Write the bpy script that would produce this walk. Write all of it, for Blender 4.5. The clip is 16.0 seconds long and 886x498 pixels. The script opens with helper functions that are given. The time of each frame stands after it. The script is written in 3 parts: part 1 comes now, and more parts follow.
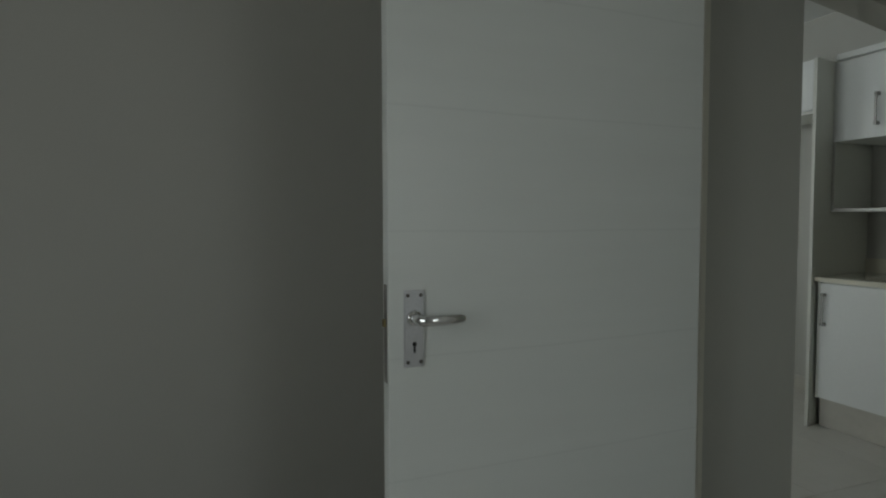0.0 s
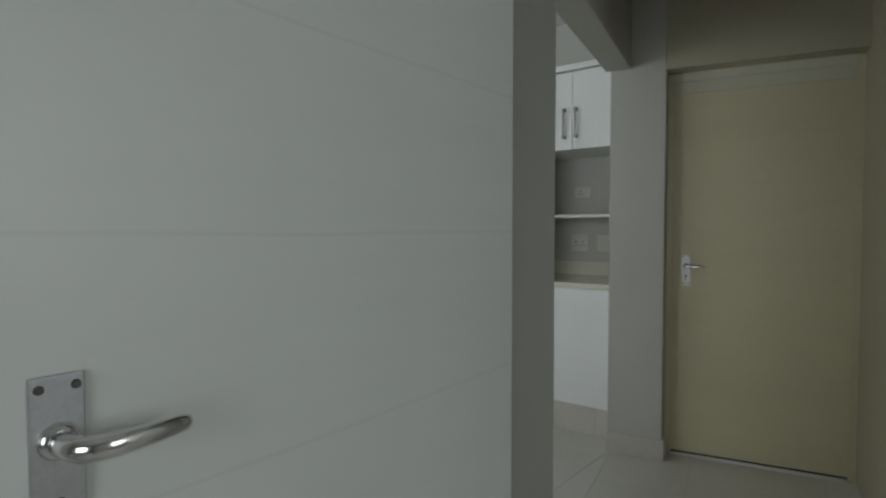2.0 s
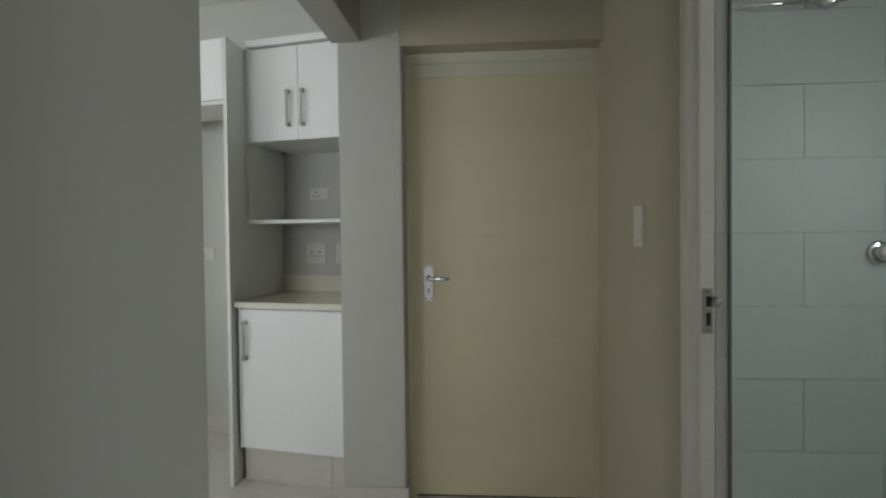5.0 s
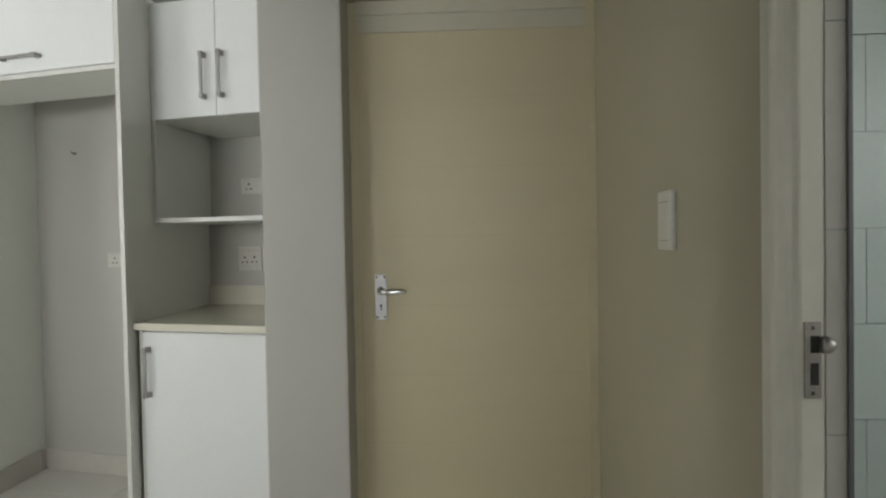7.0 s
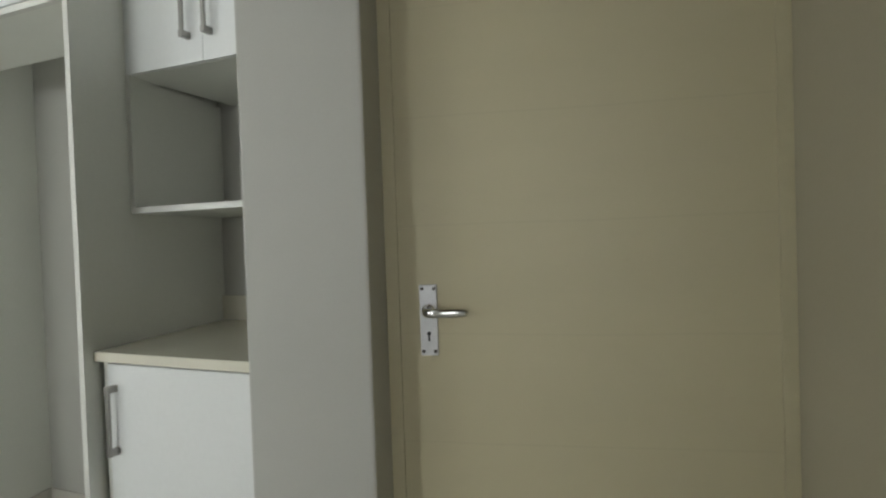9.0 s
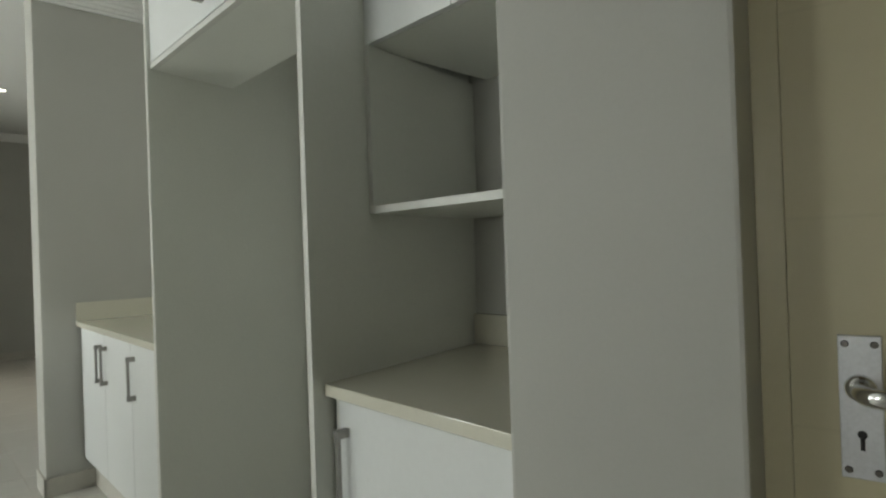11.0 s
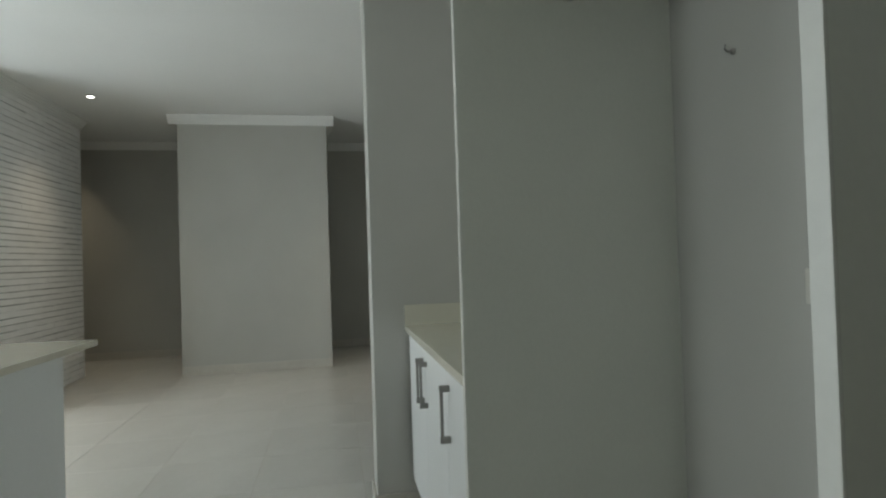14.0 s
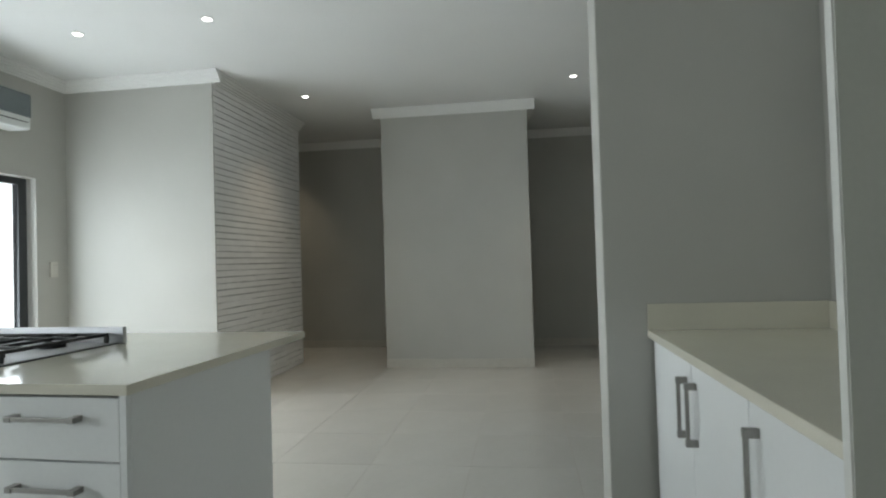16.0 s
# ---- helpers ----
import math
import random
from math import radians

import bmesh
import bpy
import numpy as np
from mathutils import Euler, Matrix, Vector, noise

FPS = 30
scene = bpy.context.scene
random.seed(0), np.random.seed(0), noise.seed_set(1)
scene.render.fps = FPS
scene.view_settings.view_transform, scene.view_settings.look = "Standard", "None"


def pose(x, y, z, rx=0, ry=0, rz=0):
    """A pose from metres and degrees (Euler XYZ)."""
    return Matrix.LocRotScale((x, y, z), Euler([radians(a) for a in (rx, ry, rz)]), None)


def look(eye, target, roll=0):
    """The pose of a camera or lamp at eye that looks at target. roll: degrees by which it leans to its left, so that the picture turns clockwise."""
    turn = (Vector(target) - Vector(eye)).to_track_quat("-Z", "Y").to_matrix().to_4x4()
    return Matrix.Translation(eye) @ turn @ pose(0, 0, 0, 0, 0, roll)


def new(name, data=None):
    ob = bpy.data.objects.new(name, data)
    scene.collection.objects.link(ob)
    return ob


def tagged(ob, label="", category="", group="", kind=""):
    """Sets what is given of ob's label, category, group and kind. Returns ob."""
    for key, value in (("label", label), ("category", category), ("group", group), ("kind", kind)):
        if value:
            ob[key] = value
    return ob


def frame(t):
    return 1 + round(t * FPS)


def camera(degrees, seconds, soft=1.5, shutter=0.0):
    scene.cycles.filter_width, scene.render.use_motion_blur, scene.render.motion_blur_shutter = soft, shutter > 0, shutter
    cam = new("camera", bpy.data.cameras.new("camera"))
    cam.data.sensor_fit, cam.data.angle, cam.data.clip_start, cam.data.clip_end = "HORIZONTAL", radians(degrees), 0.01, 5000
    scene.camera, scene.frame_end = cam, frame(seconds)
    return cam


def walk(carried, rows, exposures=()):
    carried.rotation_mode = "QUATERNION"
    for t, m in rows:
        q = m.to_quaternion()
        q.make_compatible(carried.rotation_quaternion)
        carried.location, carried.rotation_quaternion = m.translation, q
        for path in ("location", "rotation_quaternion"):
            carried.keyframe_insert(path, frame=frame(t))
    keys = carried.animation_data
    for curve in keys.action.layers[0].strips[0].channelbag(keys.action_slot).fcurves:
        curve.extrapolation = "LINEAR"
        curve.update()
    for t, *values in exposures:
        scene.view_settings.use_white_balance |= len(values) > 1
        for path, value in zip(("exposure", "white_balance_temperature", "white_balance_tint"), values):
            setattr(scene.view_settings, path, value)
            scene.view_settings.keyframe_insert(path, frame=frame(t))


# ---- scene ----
cam = camera(75.2, 16.0, soft=2.2)
PATH = [
    (0, (1.563, -3.331, 1.276), (-0.308, -2.631, 1.181), -0.1),
    (0.5, (1.42, -3.289, 1.269), (-0.35, -2.361, 1.185), -0.2),
    (1, (1.263, -3.224, 1.274), (-0.387, -2.097, 1.194), -0.1),
    (1.5, (1.137, -3.189, 1.266), (-0.353, -1.856, 1.189), -0.1),
    (2, (1.017, -3.15, 1.261), (-0.241, -1.597, 1.191), 0.0),
    (2.5, (0.958, -3.055, 1.259), (-0.103, -1.361, 1.19), -0.0),
    (3, (0.932, -2.925, 1.256), (0.013, -1.149, 1.193), -0.3),
    (3.5, (0.915, -2.818, 1.256), (0.103, -0.991, 1.196), -0.3),
    (4, (0.903, -2.704, 1.26), (0.2, -0.833, 1.208), -0.3),
    (4.5, (0.899, -2.598, 1.255), (0.281, -0.697, 1.208), -0.4),
    (4.7, (0.911, -2.53, 1.252), (0.315, -0.622, 1.208), -0.5),
    (7, (0.816, -1.84, 1.253), (0.318, 0.097, 1.209), -1.1),
    (7.5, (0.82, -1.562, 1.249), (0.27, 0.361, 1.215), -1.1),
    (8, (0.781, -1.395, 1.231), (0.202, 0.52, 1.195), -1.4),
    (8.2, (0.747, -1.325, 1.227), (0.158, 0.586, 1.186), -1.5),
    (10.3, (0.377, -0.792, 1.227), (-0.87, 0.772, 1.22), -2.1),
    (10.5, (0.334, -0.753, 1.228), (-0.982, 0.753, 1.226), -2.0),
    (11, (0.223, -0.658, 1.232), (-1.23, 0.716, 1.239), -2.0),
    (11.5, (0.111, -0.553, 1.229), (-1.466, 0.677, 1.24), -2.1),
    (12, (0.008, -0.458, 1.231), (-1.71, 0.566, 1.245), -2.1),
    (12.5, (-0.118, -0.413, 1.214), (-1.926, 0.442, 1.24), -2.0),
    (13, (-0.291, -0.369, 1.222), (-2.157, 0.35, 1.25), -1.9),
    (13.5, (-0.469, -0.329, 1.231), (-2.382, 0.253, 1.259), -1.9),
    (14, (-0.617, -0.304, 1.244), (-2.581, 0.074, 1.276), -1.8),
    (14.5, (-0.757, -0.301, 1.215), (-2.745, -0.083, 1.252), -1.7),
    (15, (-0.904, -0.355, 1.216), (-2.902, -0.28, 1.254), -1.5),
    (15.5, (-1.047, -0.4, 1.218), (-3.045, -0.498, 1.255), -1.7),
    (16, (-1.143, -0.43, 1.208), (-3.124, -0.704, 1.249), -1.7),
]
EXPOSURES = [(0.0, -0.82, 6600, 4), (1.5, -0.27, 6550, 6), (2.5, -0.2, 6500, 7), (3.5, 0.16, 6500, 8), (4.7, 0.28, 6600, 10), (7.0, 0.58, 6900, 11), (8.2, 0.7, 6750, 10), (10.5, 0.17, 7000, 5), (12.5, 0.42, 6600, 4), (13.5, 0.1, 6450, 4), (14.5, -0.2, 6450, 5), (16.0, -0.1, 6350, 6)]
walk(cam, [(t, look(eye, aim, roll)) for t, eye, aim, roll in PATH], EXPOSURES)

# ---- world, daylight and lamps ----
HALL = pose(0, 0, 0, 0, 0, 12)          # the hall, bedroom and bathroom stand 12 degrees off the kitchen
KITCHEN = Matrix.Identity(4)
CEIL = 2.97

world = bpy.data.worlds.new("overcast_sky")
scene.world = world
world.use_nodes = True
wn = world.node_tree.nodes
sky = wn.new("ShaderNodeTexSky")
sky.sky_type = "NISHITA"
sky.sun_disc = False
sky.sun_elevation = radians(50)
sky.sun_rotation = radians(27)
sky.dust_density = 4.0
world.node_tree.links.new(sky.outputs["Color"], wn["Background"].inputs["Color"])
wn["Background"].inputs["Strength"].default_value = 0.12

sun = new("sun", bpy.data.lights.new("sun", "SUN"))
sun.data.energy = 0.8
sun.data.angle = radians(20)
sun.data.color = (1.0, 0.97, 0.92)
sun.matrix_world = look((0, 0, 0), (-0.3, -0.6, -0.8))


def window_light(name, m, width, height, watts, colour=(0.93, 0.97, 1.0)):
    lamp = new(name, bpy.data.lights.new(name, "AREA"))
    lamp.data.shape = "RECTANGLE"
    lamp.data.size, lamp.data.size_y = width, height
    lamp.data.energy = watts
    lamp.data.color = colour
    lamp.matrix_world = m
    return lamp


# sliding door of the living room; bedroom and bathroom windows out of view
window_light("sliding_door_daylight", look((-4.5, -4.70, 1.05), (-4.5, 0, 0.95)), 2.1, 1.85, 72, (0.89, 0.95, 1.0))
# Unseen kitchen window, added to brighten units and pier.
window_light("kitchen_added_daylight", look((-1.1, -4.70, 1.5), (-1.1, 0, 1.2)), 1.5, 1.0, 36, (0.9, 0.96, 1.0))
window_light("bedroom_window_daylight", HALL @ look((0.7, -5.28, 1.5), (0.6, 0, 0.5)), 1.3, 1.2, 10)
# Extra side opening, unseen, added to light the open white door.
window_light("bedroom_added_side_light", HALL @ look((2.68, -2.75, 1.5), (0, -2.6, 0.55)), 0.7, 1.1, 6.5)
window_light("bathroom_window_daylight", HALL @ look((2.68, -1.65, 1.7), (0.0, -2.0, 0.5)), 0.8, 0.8, 10, (0.9, 0.98, 1.0))


# ---- materials ----
def material(name, colour, rough=0.5, metal=0.0, grain=None, spot=None, bump=None, coat=0.0, random=0.0, stretch=(1, 1, 1), boards=0.0, depth=0.06):
    """A painted or natural surface: grain = (scale, amount) fine, spot = (scale, amount) broad, bump = (scale, height)."""
    mat = bpy.data.materials.new(name)
    mat.use_nodes = True
    nt = mat.node_tree
    bs = nt.nodes["Principled BSDF"]
    bs.inputs["Roughness"].default_value = rough
    bs.inputs["Metallic"].default_value = metal
    bs.inputs["Coat Weight"].default_value = coat
    bs.inputs["Coat Roughness"].default_value = 0.12
    coord = nt.nodes.new("ShaderNodeTexCoord")
    mapping = nt.nodes.new("ShaderNodeMapping")
    mapping.inputs["Scale"].default_value = stretch
    nt.links.new(coord.outputs["Object"], mapping.inputs["Vector"])
    base = nt.nodes.new("ShaderNodeRGB")
    base.outputs[0].default_value = (*colour, 1)
    out = base.outputs[0]
    for pair in (spot, grain):
        if not pair:
            continue
        tex = nt.nodes.new("ShaderNodeTexNoise")
        tex.inputs["Scale"].default_value = pair[0]
        tex.inputs["Detail"].default_value = 5
        nt.links.new(mapping.outputs[0], tex.inputs["Vector"])
        rng = nt.nodes.new("ShaderNodeMapRange")
        rng.inputs["From Min"].default_value, rng.inputs["From Max"].default_value = 0.3, 0.7
        rng.inputs["To Min"].default_value, rng.inputs["To Max"].default_value = 1 - pair[1], 1 + pair[1]
        nt.links.new(tex.outputs["Fac"], rng.inputs["Value"])
        mul = nt.nodes.new("ShaderNodeVectorMath")
        mul.operation = "SCALE"
        nt.links.new(out, mul.inputs[0])
        nt.links.new(rng.outputs[0], mul.inputs["Scale"])
        out = mul.outputs[0]
    if random:
        info = nt.nodes.new("ShaderNodeObjectInfo")
        rng = nt.nodes.new("ShaderNodeMapRange")
        rng.inputs["To Min"].default_value, rng.inputs["To Max"].default_value = 1 - random, 1 + random
        nt.links.new(info.outputs["Random"], rng.inputs["Value"])
        mul = nt.nodes.new("ShaderNodeVectorMath")
        mul.operation = "SCALE"
        nt.links.new(out, mul.inputs[0])
        nt.links.new(rng.outputs[0], mul.inputs["Scale"])
        out = mul.outputs[0]
    if boards:
        # faint wandering joint lines across a boarded door, one every few centimetres of height
        split = nt.nodes.new("ShaderNodeSeparateXYZ")
        nt.links.new(coord.outputs["Object"], split.inputs[0])
        wander = nt.nodes.new("ShaderNodeTexNoise")
        wander.inputs["Scale"].default_value = 1.3
        nt.links.new(coord.outputs["Object"], wander.inputs["Vector"])
        mix = nt.nodes.new("ShaderNodeMath")
        mix.operation = "MULTIPLY_ADD"
        mix.inputs[1].default_value = 0.022
        nt.links.new(wander.outputs["Fac"], mix.inputs[0])
        nt.links.new(split.outputs["Z"], mix.inputs[2])
        ping = nt.nodes.new("ShaderNodeMath")
        ping.operation = "PINGPONG"
        ping.inputs[1].default_value = boards / 2
        nt.links.new(mix.outputs[0], ping.inputs[0])
        rng = nt.nodes.new("ShaderNodeMapRange")
        rng.inputs["From Min"].default_value, rng.inputs["From Max"].default_value = 0.0, 0.0035
        rng.inputs["To Min"].default_value, rng.inputs["To Max"].default_value = 1.0 - depth, 1.0
        nt.links.new(ping.outputs[0], rng.inputs["Value"])
        mul = nt.nodes.new("ShaderNodeVectorMath")
        mul.operation = "SCALE"
        nt.links.new(out, mul.inputs[0])
        nt.links.new(rng.outputs[0], mul.inputs["Scale"])
        out = mul.outputs[0]
    nt.links.new(out, bs.inputs["Base Color"])
    if bump:
        tex = nt.nodes.new("ShaderNodeTexNoise")
        tex.inputs["Scale"].default_value = bump[0]
        tex.inputs["Detail"].default_value = 4
        nt.links.new(mapping.outputs[0], tex.inputs["Vector"])
        bp = nt.nodes.new("ShaderNodeBump")
        bp.inputs["Distance"].default_value = bump[1]
        bp.inputs["Strength"].default_value = 0.6
        nt.links.new(tex.outputs["Fac"], bp.inputs["Height"])
        nt.links.new(bp.outputs[0], bs.inputs["Normal"])
    return mat


def glowing(name, colour, strength):
    mat = bpy.data.materials.new(name)
    mat.use_nodes = True
    bs = mat.node_tree.nodes["Principled BSDF"]
    bs.inputs["Base Color"].default_value = (*colour, 1)
    bs.inputs["Emission Color"].default_value = (*colour, 1)
    bs.inputs["Emission Strength"].default_value = strength
    return mat


WALL = material("grey_wall_paint", (0.469, 0.465, 0.431), 0.6, grain=(160, 0.012), spot=(1.4, 0.04), bump=(190, 0.0003))
# Wall colour made beige and darker, with the hall's warm shade put in.
HALL_WALL = material("warm_shaded_hall_wall", (0.43, 0.395, 0.295), 0.6, grain=(160, 0.012), spot=(1.4, 0.04), bump=(190, 0.0003))
CEILING = material("white_ceiling_paint", (0.78, 0.785, 0.77), 0.75, grain=(90, 0.015), spot=(0.9, 0.025), bump=(140, 0.0008))
# Unseen ceiling: the brown stands in for dim, warm light in the hall.
HALL_CEILING = material("hall_dimming_ceiling_brown", (0.25, 0.165, 0.09), 0.7, grain=(90, 0.02), spot=(0.9, 0.04), bump=(140, 0.0008))
CORNICE = material("white_cornice_paint", (0.82, 0.82, 0.8), 0.55, grain=(60, 0.02), bump=(80, 0.0006))
CABINET = material("white_cabinet_board", (0.75, 0.762, 0.755), 0.32, grain=(70, 0.012), spot=(2.2, 0.015), bump=(240, 0.0002))
CARCASS = material("off_white_melamine_board", (0.74, 0.75, 0.695), 0.42, grain=(90, 0.015), spot=(1.6, 0.03), bump=(260, 0.0003))
EDGING = material("white_board_edging", (0.66, 0.66, 0.62), 0.4, grain=(50, 0.03))
QUARTZ = material("cream_quartz_worktop", (0.66, 0.635, 0.535), 0.14, grain=(420, 0.05), spot=(7, 0.02), coat=0.3)
DOOR_WHITE = material("white_gloss_door_paint", (0.72, 0.745, 0.72), 0.36, grain=(4, 0.012), spot=(0.9, 0.02), bump=(1.6, 0.004), stretch=(0.45, 0.45, 5), boards=0.253, depth=0.07)
DOOR_CREAM = material("cream_gloss_door_paint", (0.58, 0.525, 0.355), 0.46, grain=(3, 0.012), spot=(0.9, 0.035), bump=(1.5, 0.003), stretch=(0.5, 0.5, 4), boards=0.253, depth=0.05)
FRAME_CREAM = material("cream_gloss_frame_paint", (0.57, 0.52, 0.355), 0.3, grain=(40, 0.02), spot=(3, 0.03), bump=(60, 0.0008))
FRAME_HEAD = material("pale_frame_head", (0.55, 0.53, 0.43), 0.4, grain=(40, 0.02), spot=(3, 0.03))
FRAME_WHITE = material("off_white_frame_paint", (0.66, 0.645, 0.57), 0.35, grain=(40, 0.02), spot=(3, 0.04), bump=(60, 0.0008))
STEEL = material("brushed_steel", (0.32, 0.31, 0.295), 0.38, 1.0, grain=(300, 0.08), stretch=(1, 1, 0.1))
ALUMINIUM = material("satin_aluminium", (0.56, 0.565, 0.58), 0.48, 1.0, grain=(220, 0.05), spot=(30, 0.04))
LEVER_METAL = material("polished_aluminium", (0.78, 0.78, 0.78), 0.17, 1.0, grain=(220, 0.03), spot=(30, 0.04))
STRIKE_STEEL = material("dull_zinc_plate", (0.40, 0.38, 0.35), 0.45, 1.0, grain=(180, 0.08), spot=(40, 0.08))
TRIM_GREY = material("grey_metal_trim", (0.16, 0.165, 0.17), 0.5, 0.4, grain=(90, 0.06))
SCREW = material("dull_screw_steel", (0.13, 0.12, 0.11), 0.5, 1.0, grain=(300, 0.1))
CHROME = material("chrome", (0.75, 0.76, 0.77), 0.1, 1.0, spot=(20, 0.03))
BRASS = material("aged_brass", (0.30, 0.25, 0.13), 0.4, 1.0, spot=(60, 0.15))
# Near-black puts the shade inside holes and gaps into colour; also the hob seal.
DARK = material("hole_shade_and_seal_black", (0.02, 0.02, 0.02), 0.7, grain=(80, 0.1))
PLASTIC = material("white_switch_plastic", (0.6, 0.585, 0.53), 0.3, grain=(60, 0.01))
FLOOR_TILE = material("polished_cream_floor_tile", (0.66, 0.645, 0.605), 0.24, grain=(26, 0.014), spot=(2.5, 0.03), bump=(9, 0.0005), random=0.018)
GROUT = material("beige_grout", (0.52, 0.49, 0.44), 0.85, grain=(120, 0.08), bump=(150, 0.001))
SKIRT_TILE = material("grey_cream_skirting_tile", (0.52, 0.50, 0.45), 0.3, grain=(26, 0.03), spot=(3, 0.04), random=0.04)
GREEN_TILE = material("pale_green_wall_tile", (0.56, 0.63, 0.62), 0.4, grain=(60, 0.015), spot=(2.0, 0.03), bump=(30, 0.0005), random=0.025)
GREY_TILE = material("grey_reveal_tile", (0.5, 0.49, 0.455), 0.3, grain=(60, 0.02), spot=(4, 0.03), random=0.03)
TILE_GROUT = material("grey_tile_grout", (0.38, 0.41, 0.40), 0.85, grain=(120, 0.08))
STONE = material("white_stacked_stone", (0.86, 0.855, 0.84), 0.7, grain=(45, 0.03), spot=(6, 0.035), bump=(38, 0.002), random=0.03)
STONE_GAP = material("shadowed_mortar", (0.14, 0.135, 0.135), 0.9, grain=(60, 0.15))
BLACK_FRAME = material("black_aluminium_frame", (0.025, 0.028, 0.03), 0.35, 0.3, grain=(90, 0.05))
IRON = material("black_cast_iron", (0.02, 0.02, 0.02), 0.55, grain=(150, 0.2), bump=(180, 0.001))
AC_WHITE = material("white_appliance_plastic", (0.75, 0.77, 0.76), 0.3, grain=(40, 0.01))
AC_GREY = material("grey_mirror_plastic", (0.16, 0.19, 0.2), 0.12, grain=(30, 0.03))
LAMP_GLOW = glowing("downlight_glow", (1.0, 0.96, 0.88), 9.0)
PAVING = material("pale_outdoor_paving", (0.5, 0.49, 0.46), 0.8, grain=(30, 0.06), spot=(1.2, 0.1), bump=(40, 0.003))
OUTSIDE = glowing("bright_haze", (0.93, 0.97, 1.0), 1.6)
GLASS = bpy.data.materials.new("clear_glass")
GLASS.use_nodes = True
GLASS.node_tree.nodes["Principled BSDF"].inputs["Transmission Weight"].default_value = 1.0
GLASS.node_tree.nodes["Principled BSDF"].inputs["Roughness"].default_value = 0.0
GLASS.node_tree.nodes["Principled BSDF"].inputs["IOR"].default_value = 1.45


# ---- mesh helpers ----
def mesh_of(bm, name, mat, smooth=False):
    me = bpy.data.meshes.new(name)
    bmesh.ops.recalc_face_normals(bm, faces=bm.faces)
    bm.to_mesh(me)
    bm.free()
    me.materials.append(mat)
    if smooth:
        me.shade_smooth()
    return me


def add_box(bm, x0, x1, y0, y1, z0, z1, bevel=0.0):
    made = bmesh.ops.create_cube(bm, size=1)
    vs = made["verts"]
    bmesh.ops.scale(bm, vec=(x1 - x0, y1 - y0, z1 - z0), verts=vs)
    bmesh.ops.translate(bm, vec=((x0 + x1) / 2, (y0 + y1) / 2, (z0 + z1) / 2), verts=vs)
    if bevel:
        edges = list({e for v in vs for e in v.link_edges})
        bmesh.ops.bevel(bm, geom=edges, offset=bevel, segments=2, profile=0.6, affect="EDGES")
    return bm


def box(x0, x1, y0, y1, z0, z1, bevel=0.0):
    return add_box(bmesh.new(), x0, x1, y0, y1, z0, z1, bevel)


def prism(outline, z0, z1):
    """An upright bar with the given outline in plan."""
    bm = bmesh.new()
    lo, hi = ([bm.verts.new((x, y, z)) for x, y in outline] for z in (z0, z1))
    n = len(outline)
    for k in range(n):
        bm.faces.new((lo[k], lo[(k + 1) % n], hi[(k + 1) % n], hi[k]))
    bm.faces.new(lo[::-1])
    bm.faces.new(hi)
    return bm


def tube(points, radius, sides=14, ends=True):
    """A round bar along a line of points; radius may be a list."""
    bm = bmesh.new()
    rings = []
    pts = [Vector(p) for p in points]
    radii = radius if isinstance(radius, (list, tuple)) else [radius] * len(pts)
    for i, p in enumerate(pts):
        way = (pts[min(i + 1, len(pts) - 1)] - pts[max(i - 1, 0)]).normalized()
        q = way.to_track_quat("Z", "Y")
        rings.append([bm.verts.new(p + q @ Vector((math.cos(a) * radii[i], math.sin(a) * radii[i], 0)))
                      for a in (2 * math.pi * k / sides for k in range(sides))])
    for a, b in zip(rings, rings[1:]):
        for k in range(sides):
            bm.faces.new((a[k], a[(k + 1) % sides], b[(k + 1) % sides], b[k]))
    if ends:
        bm.faces.new(rings[0][::-1])
        bm.faces.new(rings[-1])
    return bm


def part(name, bm, mat, parent, label="", smooth=False):
    ob = new(name, mesh_of(bm, name, mat, smooth))
    ob.parent = parent
    if label:
        tagged(ob, label)
    return ob


def thing(name, m, label, category, group="", kind=""):
    ob = new(name)
    ob.empty_display_size = 0.05
    ob.matrix_world = m
    return tagged(ob, label, category, group, kind)


def structure(name, bm, mat, m, label="", category="wall"):
    ob = new(name, mesh_of(bm, name, mat))
    ob.matrix_world = m
    return tagged(ob, label, category, kind="structure")


def joined(*boxes, bevel=0.0):
    bm = bmesh.new()
    for b in boxes:
        add_box(bm, *b, bevel)
    return bm


# ---- large structure: hall, bedroom and bathroom ----
PAINT = "smooth grey-beige painted plaster wall"
PL, PR = -0.295, -0.005      # pier between kitchen and hall door
RW = 0.885                   # hall face of the bathroom wall
RT = 0.092                   # its thickness
JV = -1.09                   # strike jamb of the bathroom door
GV = -0.10                   # face of the shower tiles
DOORV = 0.13                 # face of the cream door
HEAD = 2.108
TOP = CEIL + 0.05

structure("wall_pier", box(PL, PR, 0, 0.9, 0, TOP, 0.006), WALL, HALL, "grey plastered wall pier beside the cream door")
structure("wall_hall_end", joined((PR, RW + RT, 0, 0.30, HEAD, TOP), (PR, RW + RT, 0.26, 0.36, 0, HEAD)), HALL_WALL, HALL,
          "plaster wall above the cream door, warm shade in its beige")
structure("wall_hall_right", box(RW, RW + RT, JV, 0.26, 0, TOP, 0.008), HALL_WALL, HALL, "smooth painted plaster wall with a light switch, warm shade in its beige")
structure("wall_bathroom_header", joined((RW, RW + RT, JV - 0.8, JV, 2.09, TOP), (RW, RW + RT, -2.17, JV - 0.8, 0, TOP)), WALL, HALL,
          "grey plaster wall over the bathroom doorway")
